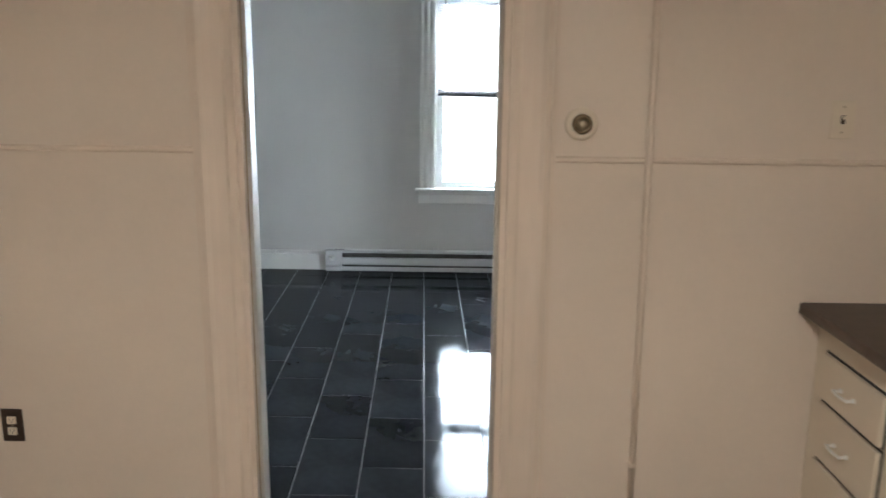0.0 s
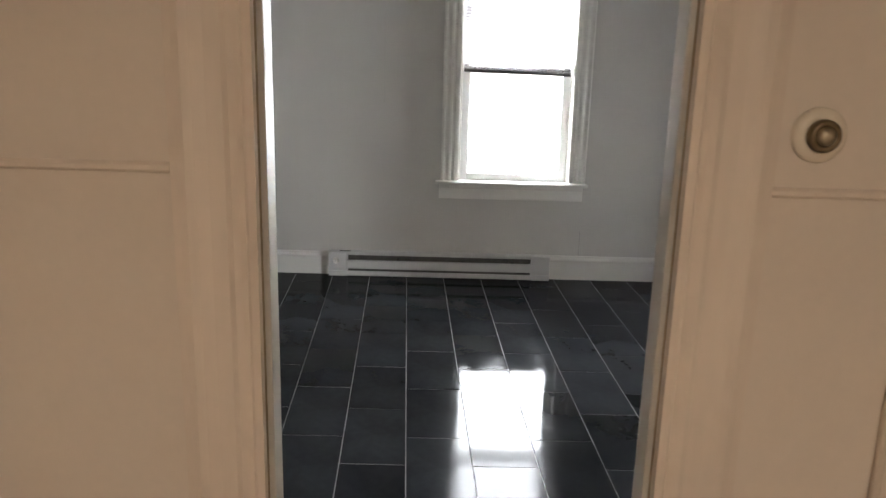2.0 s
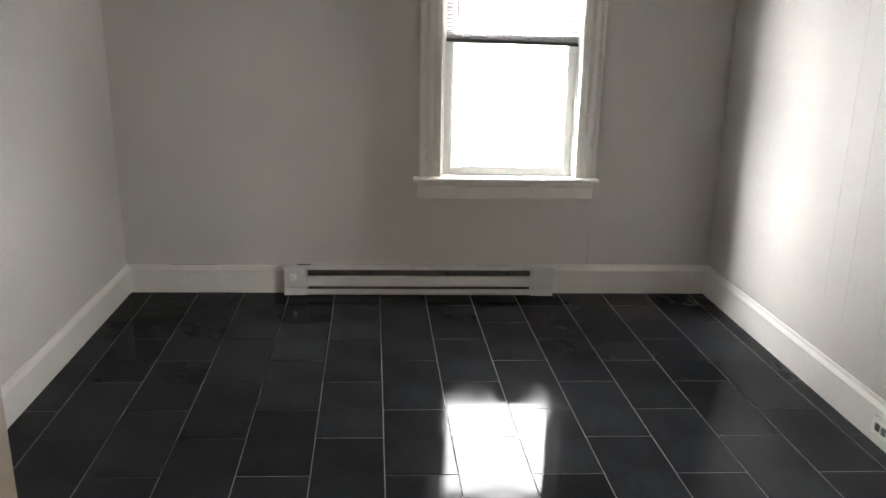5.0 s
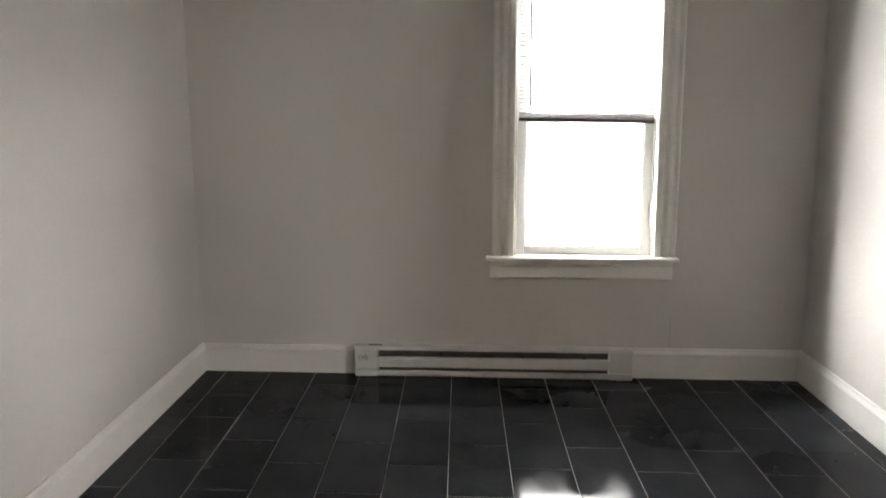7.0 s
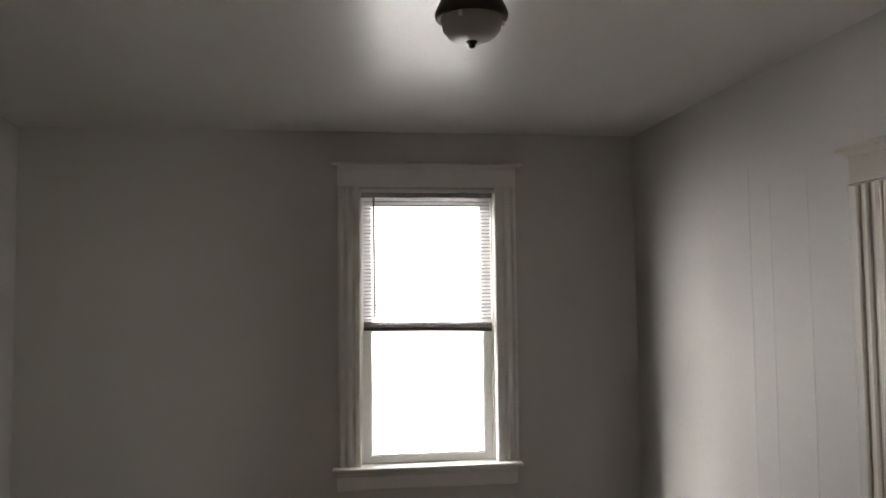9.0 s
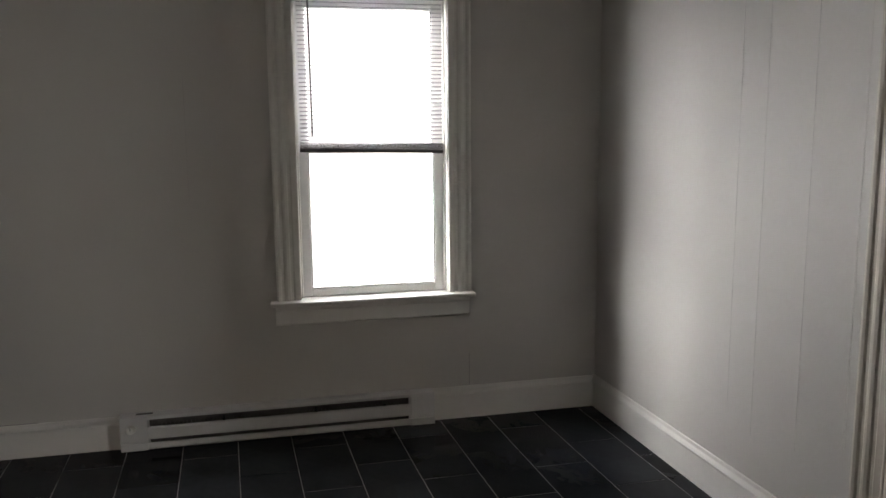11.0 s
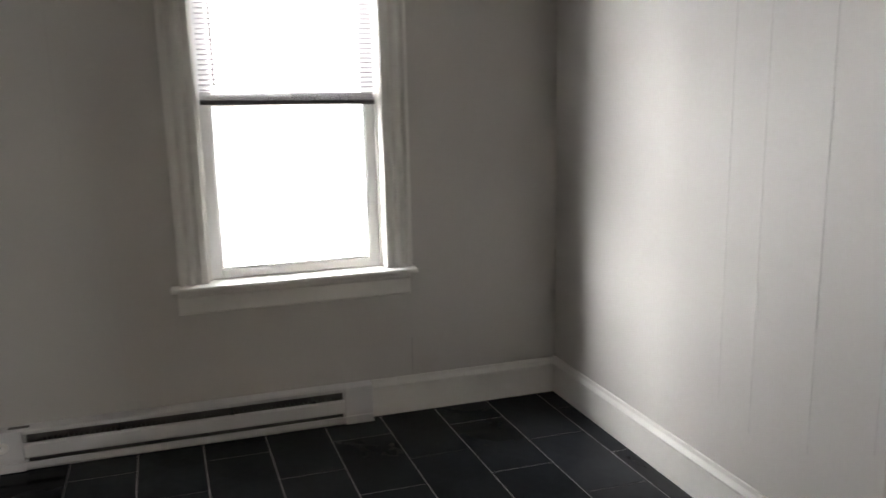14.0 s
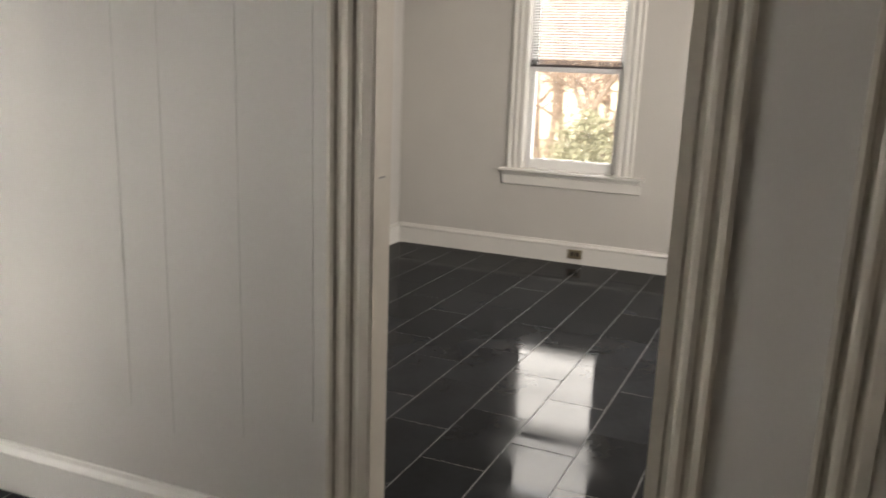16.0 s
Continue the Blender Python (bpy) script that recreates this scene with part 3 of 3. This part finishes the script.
part("dial", bm, M_OLDBRASS, th, "dark worn brass dial ring", smooth=True)
bm = bmesh.new()
lathe(bm, [(0.018, 0.024), (0.018, 0.034), (0.013, 0.041), (0.006, 0.044), (0, 0.0445)], C, (0, -1, 0))
part("dial_centre", bm, M_STEEL, th, "pale metal dial centre", smooth=True)


# ---- kitchen wall trim, conduit, cabinet ----
for a, b, z in ((-3.9, -2.270, 1.400), (-1.150, -0.877, 1.383), (-0.852, 0.36, 1.383)):
    bm = bmesh.new()
    profile_run(bm, [(-0.010, 0), (-0.010, 0.004), (-0.004, 0.010), (0.004, 0.010), (0.010, 0.004), (0.010, 0)], (a, KY, z), (b, KY, z), (0, 0, 1), (0, -1, 0))
    tagged(part("trim", bm, M_KTRIM), "thin cream painted wall moulding strip", "trim", kind="structure")

pipe = thing("conduit", "thin painted conduit clipped upright to the kitchen wall", "conduit")
bm = bmesh.new()
tube(bm, (-0.853, KY - 0.011, 0), (-0.877, KY - 0.011, H - 0.001), 0.0105, sides=14)
part("pipe", bm, M_KTRIM, pipe, smooth=True)
for z in (0.371, 1.142, 1.752, 2.35):
    x = -0.853 - 0.024 * z / H
    bm = bmesh.new()
    tube(bm, (x, KY - 0.011, z - 0.006), (x, KY - 0.011, z + 0.006), 0.0135, sides=14)
    soft_box(bm, x - 0.02, x + 0.02, KY - 0.004, KY, z - 0.006, z + 0.006, 0.001, 1)
    part("clip", bm, M_KTRIM, pipe)

CX = -0.285
cab = thing("drawer_cabinet", "cream painted kitchen drawer cabinet with dark gaps", "cabinet")
bm = bmesh.new()
soft_box(bm, CX, 0.358, -4.64, KY - 0.002, 0.10, 0.900, 0.002, 1)
box(bm, CX + 0.06, 0.358, -4.64, KY - 0.002, 0.0, 0.10)
part("body", bm, M_KCAB, cab)
for z0, z1 in ((0.655, 0.800), (0.463, 0.640), (0.270, 0.448), (0.110, 0.256)):
    bm = bmesh.new()
    box(bm, CX - 0.002, CX - 0.0005, -4.566, -4.197, z0 - 0.004, z1 + 0.006)
    part("gap", bm, M_DARK, cab)
    bm = bmesh.new()
    soft_box(bm, CX - 0.018, CX - 0.002, -4.560, -4.203, z0, z1, 0.004)
    dr = part("drawer_front", bm, M_KCAB, cab)
    bm = bmesh.new()
    zc, yc = (z0 + z1) / 2, -4.375
    for s in (-1, 1):
        lathe(bm, [(0.008, 0), (0.007, 0.004), (0.0045, 0.010), (0.0045, 0.022)], (CX - 0.018, yc + s * 0.038, zc), (-1, 0, 0), 12)
    pts = [(CX - 0.040 - 0.006 * math.cos(i * math.pi / 8 - math.pi / 2), yc - 0.044 + i * 0.011, zc) for i in range(9)]
    for p0, p1 in zip(pts, pts[1:]):
        tube(bm, p0, p1, 0.005, sides=8)
    part("handle", bm, M_PLATE, dr, "white bow handle", smooth=True)
body2 = thing("base_cabinet", "cream painted kitchen base cabinet", "cabinet")
bm = bmesh.new()
soft_box(bm, CX, 0.358, -6.2, -4.642, 0.10, 0.900, 0.002, 1)
box(bm, CX + 0.06, 0.358, -6.2, -4.642, 0.0, 0.10)
part("body", bm, M_KCAB, body2)
ct = bmesh.new()
box(ct, CX - 0.075, 0.358, -6.22, KY - 0.002, 0.902, 0.938)
bmesh.ops.bevel(ct, geom=[e for e in ct.edges if all(v.co.x < CX for v in e.verts)], offset=0.012, segments=4, affect="EDGES", profile=0.5)
tagged(part("worktop", ct, M_COUNTER), "dark brown laminate kitchen worktop with a rounded edge", "worktop")

# ---- ceiling lamp ----
lamp = thing("ceiling_lamp", "flush ceiling lamp with dark bronze pan and frosted bowl, unlit", "lamp")
LC = (-1.36, -2.16, H)
bm = bmesh.new()
lathe(bm, [(0.0, -0.001), (0.078, -0.001), (0.088, -0.030), (0.108, -0.070), (0.114, -0.086), (0.112, -0.098), (0.104, -0.104), (0.094, -0.098), (0.090, -0.090)], LC, (0, 0, 1), 56)
part("pan", bm, M_BRONZE, lamp, "dark bronze metal pan", True)
bm = bmesh.new()
lathe(bm, [(0.094, -0.090), (0.095, -0.105), (0.089, -0.136), (0.072, -0.157), (0.045, -0.168), (0.0, -0.171)], LC, (0, 0, 1), 56)
part("bowl", bm, M_FROST, lamp, "frosted white glass bowl", True)
bm = bmesh.new()
lathe(bm, [(0.018, -0.169), (0.017, -0.174), (0.009, -0.180), (0.012, -0.185), (0.007, -0.190), (0.0, -0.192)], LC, (0, 0, 1), 20)
part("finial", bm, M_BRONZE, lamp, smooth=True)
for a in (0, math.pi * 2 / 3, math.pi * 4 / 3):
    bm = bmesh.new()
    x, y = LC[0] + 0.098 * math.cos(a), LC[1] + 0.098 * math.sin(a)
    tube(bm, (x, y, H - 0.085), (x, y, H - 0.118), 0.006, sides=8)
    part("clip", bm, M_PLATE, lamp)

# ---- seams in the painted wall boards ----
def seam(name, boxes, leaned, label, paint=M_SEAM):
    bm = bmesh.new()
    for b in boxes:
        box(bm, *b)
    tagged(part(name, bm, paint, leaned=leaned), label, "seam", kind="structure")


for y, lo, hi, w in ((-1.255, 0.42, 2.2, 0.0008), (-1.415, 0.36, 2.12, 0.0006), (-1.670, 0.40, 2.1, 0.0008), (-1.905, 0.5, 2.05, 0.0005)):
    seam("trim", [(-0.0008, 0.0, y - w, y + w, lo, hi)], True, "hairline crack between the painted wall boards", M_CRACK)
seam("trim", [(-2.1625, -2.1615, -0.0008, 0.0, 1.24, 1.85)], False, "hairline seam in the painted wall", M_CRACK)
seam("trim", [(-0.7415, -0.7395, -0.0012, 0.0, 0.171, 0.36)], False, "short seam above the baseboard")

seam("trim", [(-3.22, -2.93, -0.0125, -0.009, 0.1705, 0.1728)], False, "open gap along the top of the baseboard")
bm = bmesh.new()
soft_box(bm, 0.028, 0.060, -2.0856, -2.0835, 1.203, 1.208, 0.0005, 1)
part("paint_chip", bm, M_SEAM, d1, leaned=True)
rnd = random.Random(7)
for x, y, turn, size in ((-1.62, -1.95, 0.35, 0.10), (-1.66, -2.05, 0.5, 0.05), (-1.57, -1.72, 0.55, 0.07), (-1.27, -1.45, 0.75, 0.08), (-1.20, -1.40, 0.6, 0.05)):
    bm = bmesh.new()
    d, n0 = Vector((math.sin(turn), math.cos(turn), 0)), Vector((math.cos(turn), -math.sin(turn), 0))
    pts = [Vector((x, y, H)) + d * size * (i / 6 - 0.5) + n0 * rnd.uniform(-0.002, 0.002) for i in range(7)]
    for i in range(6):
        w0, w1 = 0.0022 * math.sin(math.pi * i / 6), 0.0022 * math.sin(math.pi * (i + 1) / 6)
        a, b = pts[i], pts[i + 1]
        if w0 < 1e-5:
            bm.faces.new([bm.verts.new(v) for v in (a, b + n0 * w1 - Vector((0, 0, 0.003)), b - n0 * w1 - Vector((0, 0, 0.0004)))])
        elif w1 < 1e-5:
            bm.faces.new([bm.verts.new(v) for v in (a + n0 * w0 - Vector((0, 0, 0.003)), b, a - n0 * w0 - Vector((0, 0, 0.0004)))])
        else:
            bm.faces.new([bm.verts.new(v) for v in (a + n0 * w0 - Vector((0, 0, 0.003)), b + n0 * w1 - Vector((0, 0, 0.003)), b - n0 * w1 - Vector((0, 0, 0.0004)), a - n0 * w0 - Vector((0, 0, 0.0004)))])
    tagged(part("trim", bm, M_CEIL), "sliver of peeling paint on the ceiling", "peeling paint", kind="structure")

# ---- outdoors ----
# added emissive panel: its warm glow stands in for the bright distance
M_DIST_GLOW = bpy.data.materials.new("glowing_warm_backdrop")
M_DIST_GLOW.use_nodes = True
_h = M_DIST_GLOW.node_tree.nodes["Principled BSDF"]
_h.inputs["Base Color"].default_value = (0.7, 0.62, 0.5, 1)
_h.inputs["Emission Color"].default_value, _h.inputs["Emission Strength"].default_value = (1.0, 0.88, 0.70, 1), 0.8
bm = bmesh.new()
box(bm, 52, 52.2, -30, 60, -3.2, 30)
tagged(part("backdrop", bm, M_DIST_GLOW), "blank glowing panel for the bright distance beyond the trees", "backdrop", kind="structure")
# added emissive panel that makes the view from window_1 glow white
M_WHITE_GLOW = bpy.data.materials.new("glowing_white_backdrop")
M_WHITE_GLOW.use_nodes = True
_h = M_WHITE_GLOW.node_tree.nodes["Principled BSDF"]
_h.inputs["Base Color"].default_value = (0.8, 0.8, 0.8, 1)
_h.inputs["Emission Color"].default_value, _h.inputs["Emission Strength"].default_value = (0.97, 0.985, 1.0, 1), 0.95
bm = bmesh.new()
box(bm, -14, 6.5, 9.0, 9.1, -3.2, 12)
tagged(part("backdrop", bm, M_WHITE_GLOW), "blank glowing panel that whites out the window view", "backdrop", kind="structure")
bm = bmesh.new()
bmesh.ops.create_grid(bm, x_segments=40, y_segments=40, size=600)
for v in bm.verts:
    v.co.z = -3.2
tagged(part("ground", bm, M_GROUND), "dry yellowish lawn around the house", "ground", kind="structure")


def bare_tree(x, y, height, seed, leaves, fork=0.0):
    rnd = random.Random(seed)
    t = tagged(new("tree"), "bare autumn tree with a few russet leaves", "tree")
    trunk, crown = bmesh.new(), bmesh.new()
    tips = []

    def grow(bm, p, d, length, r, depth):
        steps = 3
        for i in range(steps):
            d = (d + Vector((rnd.uniform(-1, 1), rnd.uniform(-1, 1), rnd.uniform(-0.3, 0.5))) * 0.16).normalized()
            q = p + d * length / steps
            tube(bm, p, q, r, r * 0.82, sides=6 if depth < 2 else 4)
            p, r = q, r * 0.82
            if depth < 4 and (i or depth):
                for _ in range(2 if depth < 3 else 1):
                    side = Vector((rnd.uniform(-1, 1), rnd.uniform(-1, 1), rnd.uniform(-0.1, 0.7))).normalized()
                    grow(crown, p, (d * 0.5 + side).normalized(), length * rnd.uniform(0.5, 0.72), r * 0.55, depth + 1)
        if depth >= 3:
            tips.append(p)

    if fork:
        top = Vector((x, y + 0.12, fork))
        tube(trunk, (x, y, -3.3), top, 0.17, 0.13, sides=10)
        for side in ((0.1, 0.42, 1.0), (-0.1, -0.5, 0.9), (0.5, 0.1, 0.8)):
            grow(trunk, top, Vector(side).normalized(), height * 0.34, 0.10, 1)
    else:
        grow(trunk, Vector((x, y, -3.3)), Vector((0, 0, 1)), height * 0.5, height * 0.022, 0)
    part("trunk", trunk, M_BARK, t)
    part("branches", crown, M_BARK, t)
    if leaves:
        lf = bmesh.new()
        for p in tips:
            for _ in range(leaves):
                c = p + Vector((rnd.gauss(0, 0.25), rnd.gauss(0, 0.25), rnd.gauss(0, 0.2)))
                u, w = Vector((rnd.uniform(-1, 1), rnd.uniform(-1, 1), rnd.uniform(-1, 1))).normalized(), Vector((rnd.uniform(-1, 1), rnd.uniform(-1, 1), rnd.uniform(-1, 1))).normalized()
                s = rnd.uniform(0.04, 0.08)
                lf.faces.new([lf.verts.new(c + u * a * s + w * b * s * 0.7) for a, b in ((-1, 0), (0, -1), (1, 0), (0, 1))])
        tagged(part("leaves", lf, M_RUSSET, t), kind="stuff")


def shrub(x, y, r, height, seed):
    rnd = random.Random(seed)
    t = tagged(new("evergreen_bush"), "tall green evergreen bush outside the window", "bush")
    bm = bmesh.new()
    tube(bm, (x, y, -3.3), (x, y, -3.2 + height * 0.7), 0.09, 0.02, sides=7)
    part("stem", bm, M_BARK, t)
    lf = bmesh.new()
    for _ in range(70):
        h = rnd.random() ** 0.8
        a = rnd.uniform(0, 6.283)
        rr = r * (1.05 - 0.75 * h) * rnd.uniform(0.3, 1)
        k = Vector((x + rr * math.cos(a), y + rr * math.sin(a), -3.2 + 0.2 + h * height))
        for _ in range(60):
            c = k + Vector((rnd.gauss(0, 0.22), rnd.gauss(0, 0.22), rnd.gauss(0, 0.16)))
            u, w = Vector((rnd.uniform(-1, 1), rnd.uniform(-1, 1), rnd.uniform(-1, 1))).normalized(), Vector((rnd.uniform(-1, 1), rnd.uniform(-1, 1), rnd.uniform(-1, 1))).normalized()
            s = rnd.uniform(0.04, 0.09)
            lf.faces.new([lf.verts.new(c + u * e * s + w * b * s * 0.6) for e, b in ((-1, 0), (0, -1), (1, 0), (0, 1))])
    tagged(part("foliage", lf, M_GREEN, t), kind="stuff")


bare_tree(20.5, 1.9, 8, 3, 2, fork=0.15)
bare_tree(27, 4.2, 9, 5, 5)
bare_tree(25, 2.6, 8, 9, 5)
bare_tree(31, 6.2, 10, 8, 6)
bare_tree(34, 4.2, 10, 12, 6)
bare_tree(40, 8.5, 10, 15, 6)
shrub(19, 1.55, 1.5, 3.3, 4)
shrub(26, 3.4, 2.0, 2.6, 6)


# ---- floor tiles ----
tile_cache = {}


def tile(parent, x0, x1, y0, y1, sx, sy):
    """One tile, sheared with the joints: x moves by sx for each metre of y, y by sy for each of x."""
    g, c = 0.0018, 0.0010
    w, d = x1 - x0 - 2 * g, y1 - y0 - 2 * g
    if w < 0.008 or d < 0.008:
        return
    key = (round(w, 4), round(d, 4), sx, sy)
    if key not in tile_cache:
        bm = bmesh.new()
        four = ((-1, -1), (1, -1), (1, 1), (-1, 1))
        rings = [[bm.verts.new((a * (w / 2 - e), b * (d / 2 - e), z)) for a, b in four] for e, z in ((0, -0.006), (0, -0.0012), (c, 0))]
        for v in bm.verts:
            v.co.x, v.co.y = v.co.x + sx * v.co.y, v.co.y + sy * v.co.x
        for lo, hi in zip(rings, rings[1:]):
            for i in range(4):
                bm.faces.new((lo[i], lo[(i + 1) % 4], hi[(i + 1) % 4], hi[i]))
        bm.faces.new(rings[2])
        me = bpy.data.meshes.new("tile")
        bm.to_mesh(me)
        bm.free()
        me.materials.append(M_TILE)
        tile_cache[key] = me
    ob = new("tile", tile_cache[key])
    ob.parent = parent
    x, y = (x0 + x1) / 2, (y0 + y1) / 2
    ob.location = (x + sx * y, y + sy * (x - 2), 0)
    # no two tiles are laid quite level
    ob.rotation_euler = (radians(lay.uniform(-0.13, 0.13)), radians(lay.uniform(-0.22, 0.22)), 0)


def tiles(parent, x0, x1, y0, y1, pu, pv, u_start, v_starts, along_y, sx, sy):
    """Running bond: strips pu wide, pieces pv long, every other strip set off."""
    a0, a1, b0, b1 = (x0, x1, y0, y1) if along_y else (y0, y1, x0, x1)
    k = math.floor((a0 - u_start) / pu)
    while u_start + k * pu < a1:
        s0, s1 = max(a0, u_start + k * pu), min(a1, u_start + (k + 1) * pu)
        v = v_starts[k % 2]
        j = math.floor((b0 - v) / pv)
        while v + j * pv < b1:
            t0, t1 = max(b0, v + j * pv), min(b1, v + (j + 1) * pv)
            tile(parent, *((s0, s1, t0, t1) if along_y else (t0, t1, s0, s1)), sx, sy)
            j += 1
        k += 1


lay = random.Random(21)
floor_ob, next_ob = bpy.data.objects["floor"], bpy.data.objects["floor_next"]
tiles(floor_ob, -W - 0.06, 0.03, S - 0.07, 0.0, 0.2685, 0.4985, -1.7205, (-0.724, -0.493), True, -0.042, 0.0)
tiles(next_ob, 0.12, NX, -3.9, NY + 0.09, 0.272, 0.507, -2.185, (1.392, 1.655), False, 0.0, -0.036)
